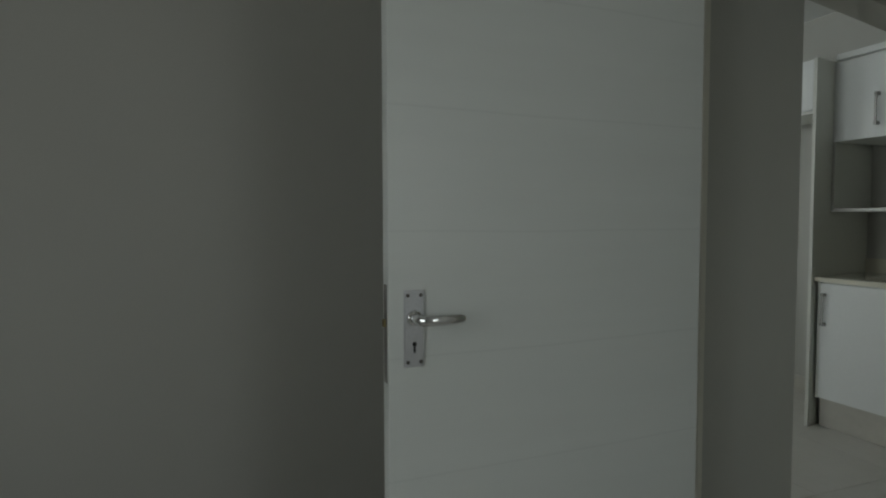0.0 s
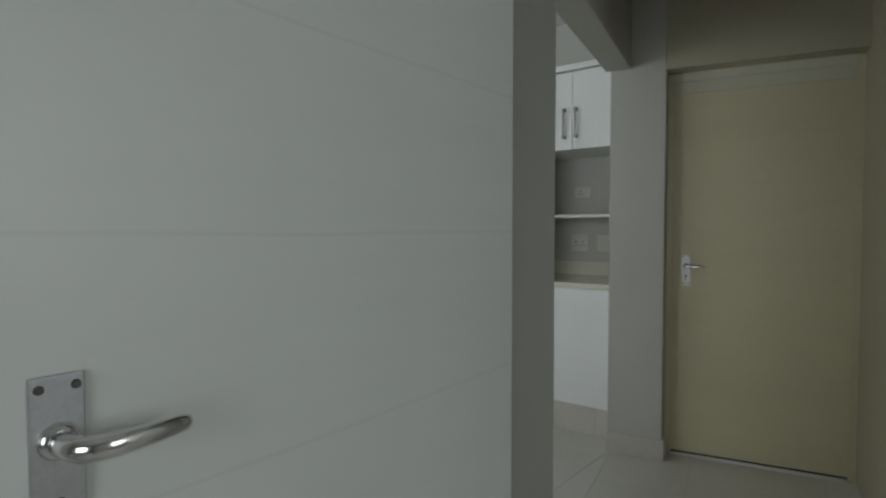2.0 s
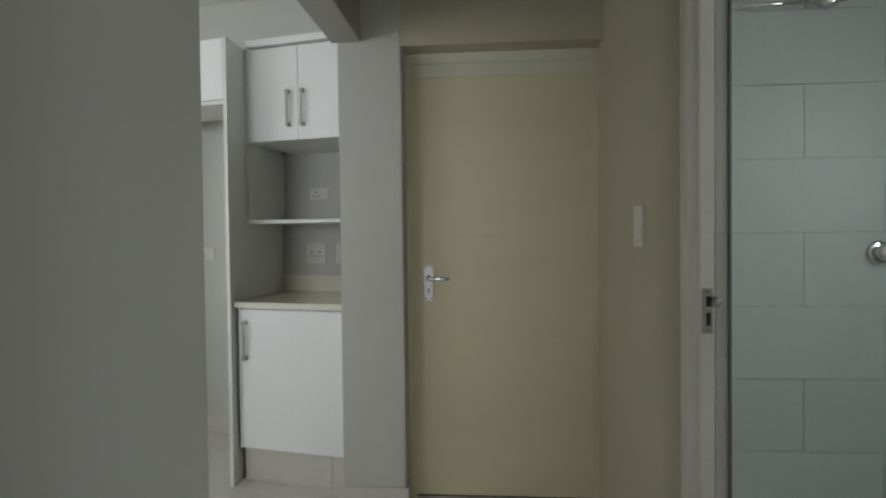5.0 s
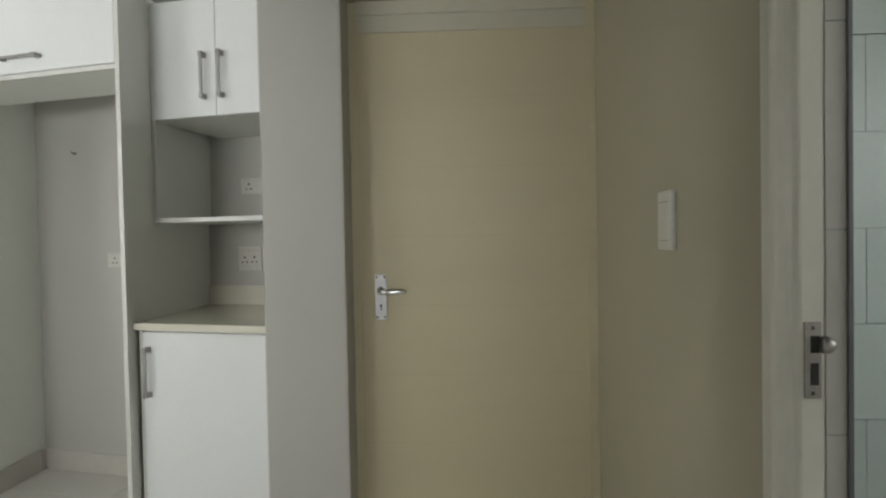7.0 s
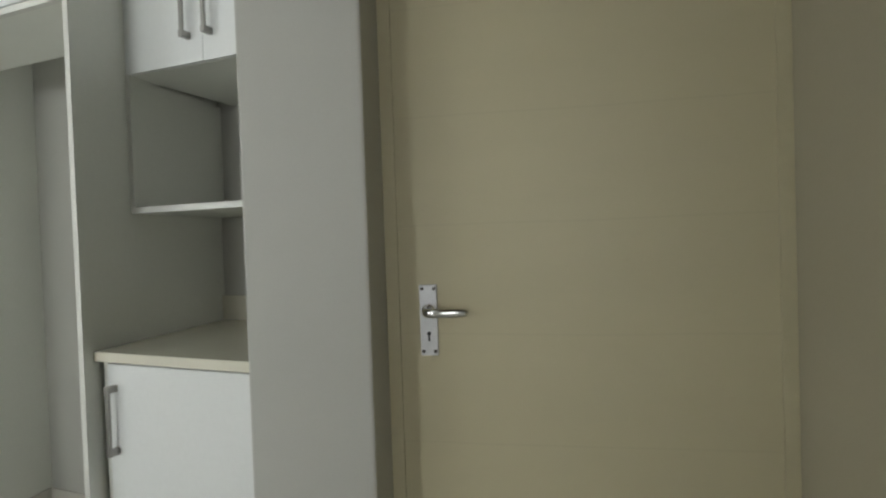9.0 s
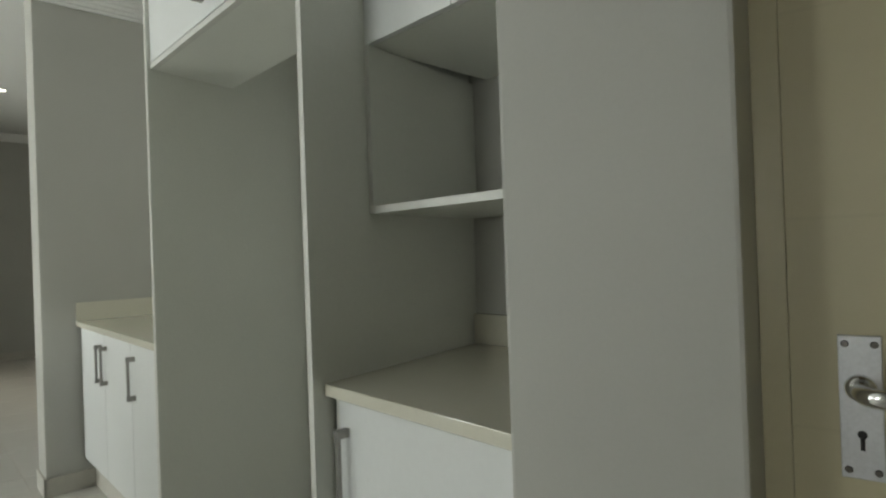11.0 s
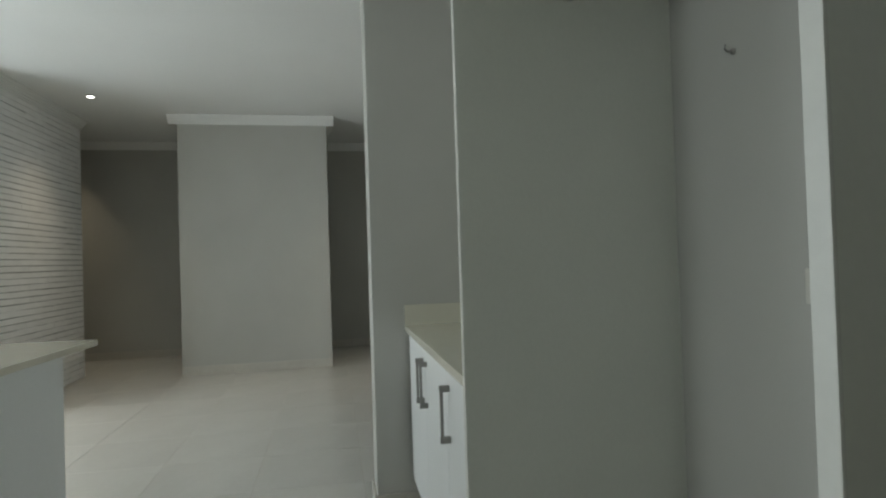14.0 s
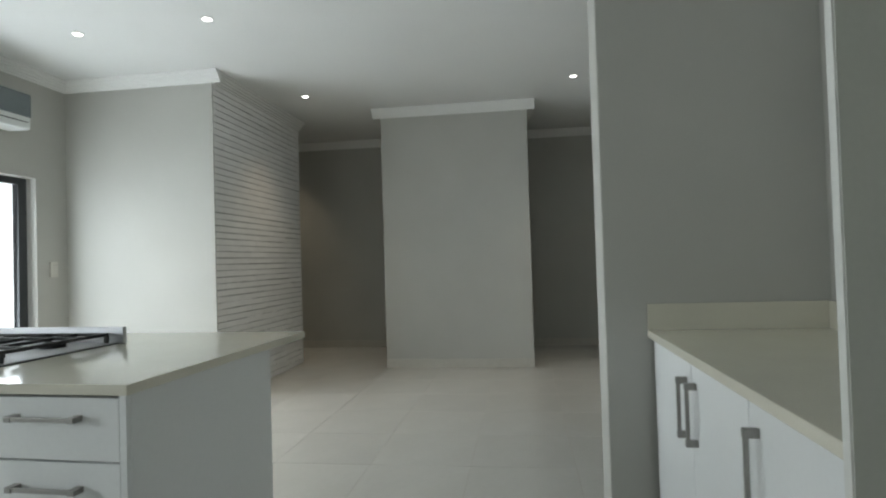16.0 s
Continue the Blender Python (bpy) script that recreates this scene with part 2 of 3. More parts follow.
structure("wall_hall_left", box(-0.325, -0.18, -2.30, -1.475, 0, TOP, 0.008), WALL, HALL, PAINT + " between bedroom and kitchen opening")
structure("beam_kitchen_opening", box(-0.32, -0.185, -1.475, 0.0, 2.131, TOP, 0.006), WALL, HALL, "grey plastered beam over the kitchen opening", "beam")
structure("wall_bedroom_front", joined((0.805, 2.75, -2.30, -2.17, 0, TOP), (-0.95, -0.325, -2.30, -2.16, 0, TOP), (-0.18, 0.805, -2.30, -2.17, 2.09, TOP)), WALL, HALL,
          "grey plaster wall round the bedroom doorway")
structure("wall_bedroom_left", box(-1.1, -0.95, -5.35, -2.16, 0, TOP), WALL, HALL, PAINT + " behind the open bedroom door")
structure("wall_bedroom_right", joined((2.6, 2.75, -5.35, -3.15, 0, TOP), (2.6, 2.75, -2.36, -2.30, 0, TOP), (2.6, 2.75, -3.15, -2.36, 0, 0.92),
                                       (2.6, 2.75, -3.15, -2.36, 2.08, TOP)), WALL, HALL, PAINT + " with an added, unseen window opening")
structure("wall_bedroom_back", joined((-0.95, 0.05, -5.35, -5.2, 0, TOP), (1.35, 2.6, -5.35, -5.2, 0, TOP),
                                      (0.05, 1.35, -5.35, -5.2, 0, 0.9), (0.05, 1.35, -5.35, -5.2, 2.1, TOP)), WALL, HALL, PAINT + " with the bedroom window opening")
structure("wall_bathroom_end", box(RW + RT, 2.75, GV, 0.1, 0, TOP), TILE_GROUT, HALL, "tiled shower wall with grey grout")
structure("wall_bathroom_side", joined((2.6, 2.75, -2.17, -2.1, 0, TOP), (2.6, 2.75, -1.2, GV, 0, TOP),
                                       (2.6, 2.75, -2.1, -1.2, 0, 1.25), (2.6, 2.75, -2.1, -1.2, 2.15, TOP)), WALL, HALL,
          PAINT + " with the bathroom window opening")
structure("ceiling_bedroom", joined((-0.32, 2.75, -5.35, -2.235, CEIL, CEIL + 0.12), (-1.1, -0.32, -5.35, -2.2, CEIL - 0.003, CEIL + 0.118), (RW + RT / 2, 2.75, -2.235, 0.36, CEIL, CEIL + 0.12)), CEILING, HALL,
          "plain white painted ceiling", "ceiling")
structure("ceiling_hall", box(-0.32, RW + RT / 2, -2.235, 0.36, CEIL, CEIL + 0.12), HALL_CEILING, HALL, "unseen hall ceiling, coloured brown to dim and warm the hall", "ceiling")

# ---- large structure: kitchen and living room ----
BACK = 0.70                  # wall behind the kitchen units
FARX = -9.2                  # far wall of the living room
WINY = -4.62                 # wall with the sliding door
STX, STY = -5.96, -3.18      # corner of the stone-clad block
STE = -7.97                  # far end of the stone-clad block
WX, WX2, WY = -3.46, -3.675, -0.12   # wall end beside the long base cabinet
structure("wall_kitchen_back", box(WX, -0.25, BACK, BACK + 0.15, 0, TOP), WALL, KITCHEN, PAINT + " behind the kitchen units")
structure("wall_kitchen_end", box(WX2, WX, WY, 1.35, 0, TOP, 0.006), WALL, KITCHEN, "grey plastered wall end beside the base cabinets")
structure("wall_living_north", box(FARX, WX2, 1.35, 1.5, 0, TOP), WALL, KITCHEN, PAINT)
structure("wall_far", box(FARX - 0.15, FARX, WINY - 0.15, 1.5, 0, TOP), WALL, KITCHEN, "shaded grey-beige far wall of the living room")
structure("column_block", box(-8.2, -7.612, -2.012, -0.338, 0, CEIL + 0.02, 0.006), WALL, KITCHEN, "broad grey plastered column block", "column")
structure("wall_recess", box(FARX, STX - 0.05, WINY - 0.15, WINY, 0, TOP), WALL, KITCHEN, "plain grey plaster wall closing the recess")
structure("wall_stone_core", joined((STE, STX, WINY, STY, 0, CEIL + 0.02), (STX - 0.012, STX, STY, STY + 0.027, 0, CEIL - 0.1)), WALL, KITCHEN, "pale grey plaster wall beside the stacked stone")
structure("wall_window", joined((STX - 0.05, -5.62, WINY - 0.15, WINY, 0, TOP), (-5.62, -3.4, WINY - 0.15, WINY, 2.03, TOP),
                                (-3.4, -1.9, WINY - 0.15, WINY, 0, TOP), (-1.9, -0.3, WINY - 0.15, WINY, 0, 0.95),
                                (-1.9, -0.3, WINY - 0.15, WINY, 2.0, TOP), (-0.3, 0.1, WINY - 0.15, WINY, 0, TOP)), WALL, KITCHEN,
          "pale grey plaster wall with sliding door and an added, unseen window opening")
structure("ceiling_living", joined((FARX, -0.6, WINY - 0.05, 1.5, CEIL, CEIL + 0.12), (-0.6, -0.2, WINY - 0.05, 0.85, CEIL + 0.001, CEIL + 0.13)), CEILING, KITCHEN,
          "plain white painted ceiling with downlights", "ceiling")
structure("ceiling_kitchen", joined((WX, -0.3, WY, BACK, 2.745, 2.76), (WX, -0.3, WY, WY + 0.02, 2.7605, TOP)), CEILING, KITCHEN,
          "lowered white ceiling over the kitchen units", "ceiling")
bm = bmesh.new()
bmesh.ops.create_grid(bm, x_segments=1, y_segments=1, size=400)
bmesh.ops.translate(bm, vec=(0, 0, -0.16), verts=bm.verts)
structure("ground", bm, PAVING, KITCHEN, "pale paved ground outside the house", "ground")
structure("backdrop", box(-16, 8, -9.7, -9.5, -0.16, 5.0), OUTSIDE, KITCHEN, "bright hazy daylight outside the sliding door", "backdrop")


# ---- cornice ----
def cornice(name, a, b, depth_way, m, top=CEIL):
    """A coved white cornice from a to b under the ceiling; depth_way points away from the wall."""
    a, b, d = Vector((*a, 0)), Vector((*b, 0)), Vector((*depth_way, 0))
    profile = ((0, 0), (0.013, 0), (0.014, 0.013), (0.027, 0.018), (0.03, 0.033), (0.044, 0.039), (0.048, 0.054), (0.062, 0.06), (0.067, 0.075), (0.086, 0.081), (0.09, 0.098), (0, 0.098))
    bm = bmesh.new()
    ends = []
    for p in (a, b):
        ends.append([bm.verts.new(p + d * o + Vector((0, 0, top - 0.1 + h))) for o, h in profile])
    n = len(profile)
    for k in range(n):
        bm.faces.new((ends[0][k], ends[0][(k + 1) % n], ends[1][(k + 1) % n], ends[1][k]))
    bm.faces.new(ends[0])
    bm.faces.new(ends[1][::-1])
    ob = structure(name, bm, CORNICE, m, "white moulded plaster cornice under the ceiling", "cornice")
    return ob


cornice("cornice_column_front", (-7.612, -2.1), (-7.612, -0.25), (1, 0), KITCHEN)
cornice("cornice_column_left", (-8.2, -2.012), (-7.612, -2.012), (0, -1), KITCHEN)
cornice("cornice_column_right", (-8.2, -0.338), (-7.612, -0.338), (0, 1), KITCHEN)
cornice("cornice_far_wall", (FARX, WINY), (FARX, 1.35), (1, 0), KITCHEN)
cornice("cornice_stone_wall", (STE, STY + 0.028), (STX, STY + 0.028), (0, 1), KITCHEN)
cornice("cornice_plain_wall", (STX, WINY), (STX, STY + 0.118), (1, 0), KITCHEN)
cornice("cornice_window_wall", (STX, WINY), (0.6, WINY), (0, 1), KITCHEN)
cornice("cornice_kitchen_end", (WX, WY + 0.002), (WX, BACK), (1, 0), KITCHEN, 2.745)


# ---- doors ----
def lever_set(parent, u, z, facing, swing, half=0.078):
    """Backplate with keyhole, four screws and a lever, on a door face whose normal is facing * -v; the lever points to swing * u."""
    f = -facing
    plate = part("backplate", box(u - 0.021, u + 0.021, min(0, f * 0.006), max(0, f * 0.006), z - half, z + half, 0.0015), ALUMINIUM, parent, "satin aluminium lever backplate")
    for du in (-0.014, 0.014):
        for dz in (0.01 - half, half - 0.01):
            part("screw", tube([(u + du, f * 0.005, z + dz), (u + du, f * 0.0085, z + dz)], [0.0045, 0.0035], 10), SCREW, plate)
    bm = tube([(u, f * 0.005, z - 0.031), (u, f * 0.0075, z - 0.031)], 0.0048, 12)
    add_box(bm, u - 0.0022, u + 0.0022, min(f * 0.005, f * 0.0075), max(f * 0.005, f * 0.0075), z - 0.049, z - 0.031)
    part("keyhole", bm, DARK, plate)
    part("rose", tube([(u, f * 0.005, z + 0.022), (u, f * 0.009, z + 0.022), (u, f * 0.012, z + 0.022)], [0.0165, 0.0155, 0.0125], 20), LEVER_METAL, plate, smooth=True)
    # the grip leaves the rose as a round neck, turns, and runs out as a flat rounded paddle
    line = [(0.0, 0.010), (0.0, 0.022), (0.001, 0.032), (0.0045, 0.041), (0.012, 0.047), (0.024, 0.050), (0.043, 0.050), (0.063, 0.048), (0.081, 0.045), (0.091, 0.043), (0.096, 0.042), (0.098, 0.0415)]
    high = [0.0105, 0.0105, 0.0106, 0.0108, 0.0108, 0.0106, 0.0102, 0.0098, 0.0092, 0.008, 0.0058, 0.002]
    deep = [0.0105, 0.0105, 0.0102, 0.0095, 0.0085, 0.0072, 0.0062, 0.0056, 0.0052, 0.0046, 0.0036, 0.0012]
    bm = bmesh.new()
    rings = []
    for k, (a, d) in enumerate(line):
        p, q = line[max(k - 1, 0)], line[min(k + 1, len(line) - 1)]
        way = Vector((q[0] - p[0], q[1] - p[1])).normalized()
        rings.append([bm.verts.new((u + swing * (a - way.y * deep[k] * math.cos(t)), f * (d + way.x * deep[k] * math.cos(t)), z + 0.021 + high[k] * math.sin(t)))
                      for t in (2 * math.pi * m / 18 for m in range(18))])
    for a, b in zip(rings, rings[1:]):
        for m in range(18):
            bm.faces.new((a[m], a[(m + 1) % 18], b[(m + 1) % 18], b[m]))
    bm.faces.new(rings[0])
    bm.faces.new(rings[-1])
    part("lever", bm, LEVER_METAL, plate, "curved polished aluminium lever handle", True)


# cream door at the end of the hall, in its pressed frame
hall_door = thing("door_1", HALL @ pose(0, DOORV, 0), "closed cream gloss-painted door with satin lever handle", "door", kind="structure")
part("leaf", box(0.0267, 0.8533, 0, 0.04, 0.026, 1.996, 0.0006), DOOR_CREAM, hall_door)
lever_set(hall_door, 0.096, 1.035, 1, 1, 0.083)
door_frame = thing("door_frame", HALL @ pose(0, DOORV, 0), "cream gloss-painted pressed steel door frame", "door frame", kind="structure")
part("jamb", box(PR, 0.0263, -0.002, 0.125, 0, HEAD, 0.0015), FRAME_CREAM, door_frame)
part("jamb", box(0.8537, RW, -0.002, 0.125, 0, HEAD, 0.0015), FRAME_CREAM, door_frame)
part("head", joined((0.0263, 0.8537, -0.003, 0.125, 1.997, 2.06), (0.0263, 0.8537, -0.012, 0.125, 2.06, HEAD), bevel=0.0015), FRAME_HEAD, door_frame, "frame head, paler than the jambs")
# Solid dark strip drawn for the shade below the leaf.
part("gap_shade_strip", box(0.028, 0.852, 0.012, 0.125, 0.013, 0.027), DARK, door_frame, "dark strip in place of the shade under the door")
part("threshold", box(0.0265, 0.8535, -0.001, 0.125, 0.0, 0.0125, 0.001), FLOOR_TILE, door_frame, "cream tiled threshold")

# white bedroom door standing open against the wall
HINGE = HALL @ pose(-0.041, -2.252, 0, 0, 0, -99.8)
open_door = thing("door_2", HINGE, "open white-painted wood-grained door with lever handle", "door", kind="structure")
part("leaf", box(0.0, 0.824, -0.035, 0.0, 0.012, 2.03, 0.002), DOOR_WHITE, open_door)
lever_set(open_door, 0.771, 1.06, -1, -1)
part("latch_plate", box(0.8235, 0.8250, -0.027, -0.008, 0.95, 1.15, 0.0006), STEEL, open_door, "dull steel latch plate")
part("latch_bolt", box(0.8245, 0.831, -0.022, -0.012, 1.064, 1.080, 0.002), BRASS, open_door, "brass latch bolt")
bed_frame = thing("door_frame", HALL, "off-white pressed steel bedroom door frame", "door frame", kind="structure")
part("jamb", prism(((-0.1795, -2.166), (-0.1795, -2.262), (-0.108, -2.262), (-0.104, -2.258), (-0.104, -2.197), (-0.082, -2.195), (-0.078, -2.191), (-0.077, -2.186),
                    (-0.077, -2.170), (-0.080, -2.166)), 0, 2.09), FRAME_WHITE, bed_frame)
part("jamb", box(0.788, 0.8055, -2.315, -2.15, 0, 2.09, 0.004), FRAME_WHITE, bed_frame)
part("head", box(-0.077, 0.788, -2.195, -2.166, 2.05, 2.0905, 0.004), FRAME_WHITE, bed_frame)

# strike jamb of the bathroom doorway
bath_frame = thing("door_frame", HALL @ pose(RW - 0.004, JV, 0), "off-white pressed steel bathroom door frame with strike plate", "door frame", kind="structure")
part("jamb", prism(((-0.016, 0.02), (-0.016, -0.006), (-0.013, -0.010), (-0.008, -0.012), (0.002, -0.013), (0.010, -0.016), (0.016, -0.021), (0.020, -0.022),
                    (0.050, -0.022), (0.0535, -0.020), (0.054, -0.016), (0.054, 0.0), (0.012, 0.0), (0.012, 0.02)), 0, 2.09), FRAME_WHITE, bath_frame)
part("head", box(-0.014, 0.054, -0.8, -0.012, 2.06, 2.0895, 0.004), FRAME_WHITE, bath_frame)
strike = part("strike_plate", box(0.0225, 0.0465, -0.0245, -0.0215, 1.006, 1.118, 0.0006), STRIKE_STEEL, bath_frame, "steel strike plate with two slots")
part("slot", box(0.031, 0.043, -0.0256, -0.0235, 1.073, 1.098), DARK, strike)
part("slot", box(0.031, 0.042, -0.0256, -0.0235, 1.026, 1.058), DARK, strike)
for z in (1.0135, 1.1095):
    part("screw", tube([(0.0345, -0.0240, z), (0.0345, -0.0255, z)], [0.0032, 0.0024], 10), SCREW, strike)
part("lip", tube([(0.045, -0.026, 1.085), (0.054, -0.028, 1.085), (0.062, -0.024, 1.085)], [0.012, 0.0125, 0.008], 14), STRIKE_STEEL, strike, smooth=True)


# ---- switches and sockets ----
def light_switch(m):
    sw = thing("light_switch", m, "white plastic double light switch on the wall", "light switch")
    part("cover_plate", box(-0.042, 0.042, -0.017, 0, -0.068, 0.068, 0.006), PLASTIC, sw)
    for z in (0.016, -0.016):
        part("rocker", box(-0.009, 0.009, -0.0185, -0.016, z - 0.011, z + 0.011, 0.001), PLASTIC, sw)
    part("seam", box(-0.034, 0.034, -0.0174, -0.0165, 0.0415, 0.0425), SCREW, sw)
    part("seam", box(-0.034, 0.034, -0.0174, -0.0165, -0.0465, -0.0457), SCREW, sw)
    return sw


def pin_hole(u, z, r):
    return tube([(u, -0.0105, z), (u, -0.0126, z)], r, 10)


def double_socket(m):
    so = thing("double_socket", m, "white plastic double three-pin wall socket", "wall socket", "wall sockets")
    part("cover_plate", box(-0.063, 0.063, -0.012, 0, -0.06, 0.06, 0.003), PLASTIC, so)
    for u in (-0.027, 0.027):
        part("pin_hole", pin_hole(u, 0.008, 0.0054), DARK, so)
        for d in (-0.0125, 0.0125):
            part("pin_hole", pin_hole(u + d, -0.016, 0.0045), DARK, so)
        part("rocker", box(u - 0.013, u + 0.013, -0.0155, -0.011, 0.022, 0.034, 0.002), PLASTIC, so)
    part("seam", box(-0.052, 0.052, -0.0126, -0.0115, 0.0395, 0.0405), STEEL, so)
    part("seam", box(-0.052, 0.052, -0.0126, -0.0115, -0.0365, -0.0355), STEEL, so)
    return so


def single_socket(m):
    so = thing("single_socket", m, "white plastic single three-pin wall socket", "wall socket", "wall sockets")
    part("cover_plate", box(-0.063, 0.063, -0.012, 0, -0.038, 0.038, 0.003), PLASTIC, so)
    part("pin_hole", pin_hole(-0.018, 0.010, 0.0054), DARK, so)
    for d in (-0.0125, 0.0125):
        part("pin_hole", pin_hole(-0.018 + d, -0.014, 0.0045), DARK, so)
    part("rocker", box(0.015, 0.037, -0.0155, -0.011, -0.004, 0.012, 0.002), PLASTIC, so)
    part("seam", box(-0.05, 0.05, -0.0126, -0.0115, 0.0275, 0.0285), STEEL, so)
    return so


def blank_plate(m):
    pl = thing("cover_plate", m, "white plastic isolator switch plate on the wall", "wall socket")
    part("plate", box(-0.05, 0.05, -0.012, 0, -0.058, 0.058, 0.003), PLASTIC, pl)
    part("rocker", box(-0.014, 0.014, -0.016, -0.011, -0.018, 0.018, 0.002), PLASTIC, pl)
    return pl


light_switch(HALL @ pose(RW, -0.622, 1.280, 0, 0, -90))
single_socket(pose(-0.803, BACK, 1.52))
double_socket(pose(-0.827, BACK, 1.16))
blank_plate(pose(-0.645, BACK, 1.16))
single_socket(pose(-1.62, BACK, 1.16))
hook = thing("wall_hook", pose(-1.888, BACK, 1.74), "small grey screw hook in the fridge recess wall", "hook")
part("plug", tube([(0, 0, 0), (0, -0.006, 0), (0, -0.008, 0)], [0.008, 0.007, 0.004], 12), STEEL, hook)
part("hook_arm", tube([(0, -0.006, 0), (0, -0.02, 0), (0, -0.026, 0.006), (0, -0.024, 0.016)], 0.0025, 8), STEEL, hook)
light_switch(pose(-5.79, WINY, 1.232, 0, 0, 180))


# ---- kitchen units ----
def handle_mesh(way, x, y, z, length, w=0.011):
    """A square bar between two feet, on a front that faces -y; way is "x" or "z"."""
    h, foot = length / 2, 0.02
    bm = bmesh.new()
    for a, b, half, d0, d1 in ((-h + foot - 0.001, h - foot + 0.001, w / 2, -0.032, -0.022),
                               (-h, -h + foot, w / 2 + 0.002, -0.0335, 0.0), (h - foot, h, w / 2 + 0.002, -0.0335, 0.0)):
        if way == "z":
            add_box(bm, x - half, x + half, y + d0, y + d1, z + a, z + b, 0.0012)
        else:
            add_box(bm, x + a, x + b, y + d0, y + d1, z - half, z + half, 0.0012)
    return bm


def bar_handle(parent, x, y, z, length, upright=True):
    """A steel bar handle on a front that faces -y, centred at x, z."""
    ob = part("handle", handle_mesh("z" if upright else "x", x, y, z, length), STEEL, parent, "brushed steel bar handle")
    return ob


def skewed(bm, slope=0.18, y0=0.02, past=-9.0):
    """The units stand slightly out of square to the wall."""
    for v in bm.verts:
        if v.co.x > past:
            v.co.x -= slope * (v.co.y - y0)
    return bm


PAX0, PAX1 = -0.9595, -0.9405      # tall panel beside the fridge space
PBX0, PBX1 = -2.026, -2.007      # tall panel on its other side
UY = 0.225                       # front of the wall cabinets
for x0, x1, lean, front in ((PAX0, PAX1, 0.18, 0.022), (PBX0, PBX1, 0.22, 0.010)):
    panel = thing("tall_panel", pose(0, 0, 0), "tall off-white melamine end panel with white edging", "cabinet panel", "tall panels")
    part("board", skewed(box(x0, x1, front, BACK, 0.0, 2.262), lean), CARCASS, panel)
    part("edge_strip", box(x0 - 0.0005, x1 + 0.0005, front - 0.003, front + 0.001, 0.0, 2.262, 0.0008), EDGING, panel, "white edging strip")

upper = thing("wall_cabinet", pose(0, 0, 0), "white two-door wall cabinet with steel bar handles", "cabinet")
UX0, UX1, UM = -0.987, -0.34, -0.66
part("body", box(UX0, UX1, UY + 0.02, BACK, 1.767, 2.262), CARCASS, upper)
part("cornice_strip", box(PAX0 + 0.003, UX1, UY - 0.02, BACK, 2.264, 2.3, 0.002), CABINET, upper, "white top board")
for x0, x1, hx in ((UX0, UM - 0.0015, UM - 0.04), (UM + 0.0015, UX1, UM + 0.043)):
    d = part("door", box(x0, x1, UY, UY + 0.018, 1.767, 2.252, 0.0012), CABINET, upper)
    bar_handle(d, hx - 0.012, UY, 1.93, 0.19)

niche = thing("open_shelf_unit", pose(0, 0, 0), "open off-white shelf niche under the wall cabinet", "shelf")
part("side_panel", skewed(box(PAX1 + 0.001, PAX1 + 0.017, UY, BACK, 1.352, 1.766)), CARCASS, niche)
part("side_edge", skewed(box(PAX1 + 0.0005, PAX1 + 0.0175, UY - 0.003, UY, 1.3535, 1.766, 0.0006)), EDGING, niche)
part("shelf", skewed(box(PAX1 + 0.001, UX1 + 0.06, UY + 0.001, BACK, 1.334, 1.351)), CARCASS, niche)
part("shelf_edge", skewed(box(PAX1 + 0.001, UX1 + 0.06, UY - 0.003, UY + 0.001, 1.333, 1.352, 0.0006)), EDGING, niche)

worktop = thing("worktop", pose(0, 0, 0), "cream quartz worktop with upstand over the base cabinet", "worktop")
part("slab", skewed(box(PAX1 + 0.001, -0.2, 0.053, BACK, 0.905, 0.933, 0.002)), QUARTZ, worktop)
part("upstand", skewed(box(PAX1 + 0.001, -0.2, BACK - 0.02, BACK, 0.933, 1.028, 0.0015)), QUARTZ, worktop)

base = thing("base_cabinet", pose(0, 0, 0), "white single-door base cabinet with steel bar handle", "cabinet")
part("body", box(PAX1 + 0.001, -0.3, 0.1, BACK, 0.18, 0.904), CARCASS, base)
part("filler", box(PAX1 + 0.001, -0.924, 0.079, 0.099, 0.18, 0.904), EDGING, base)
d = part("door", box(-0.92, -0.3, 0.075, 0.094, 0.186, 0.895, 0.0015), CABINET, base)
bar_handle(d, -0.890, 0.075, 0.737, 0.2)

fridge_top = thing("over_fridge_cabinet", pose(0, 0, 0), "white lift-up cabinet above the empty fridge space", "cabinet")
part("body", skewed(box(PBX1 - 0.004, PAX0 - 0.001, 0.04, 0.352, 1.929, 2.262)), CARCASS, fridge_top)
part("bottom_edge", box(PBX1 + 0.001, PAX0 - 0.001, 0.02, 0.0405, 1.929, 1.948, 0.001), EDGING, fridge_top)
d = part("door", box(PBX1 + 0.003, PAX0 - 0.003, 0.02, 0.038, 1.952, 2.256, 0.0015), CABINET, fridge_top)
bar_handle(d, -1.415, 0.02, 2.01, 0.2, False)

low = thing("base_cabinet", pose(0, 0, 0), "white double base cabinet with three bar handles", "cabinet")
FY = 0.056
part("body", skewed(box(WX + 0.02, PBX0 - 0.006, FY + 0.021, BACK, 0.165, 0.889), 0.22, past=-2.5), CARCASS, low)
for x0, x1, hx in ((WX + 0.024, -2.955, -3.0), (-2.951, -2.512, -2.908), (-2.508, PBX0 - 0.003, -2.458)):
    d = part("door", box(x0, x1, FY, FY + 0.018, 0.173, 0.884, 0.0015), CABINET, low)
    bar_handle(d, hx, FY, 0.738, 0.185)
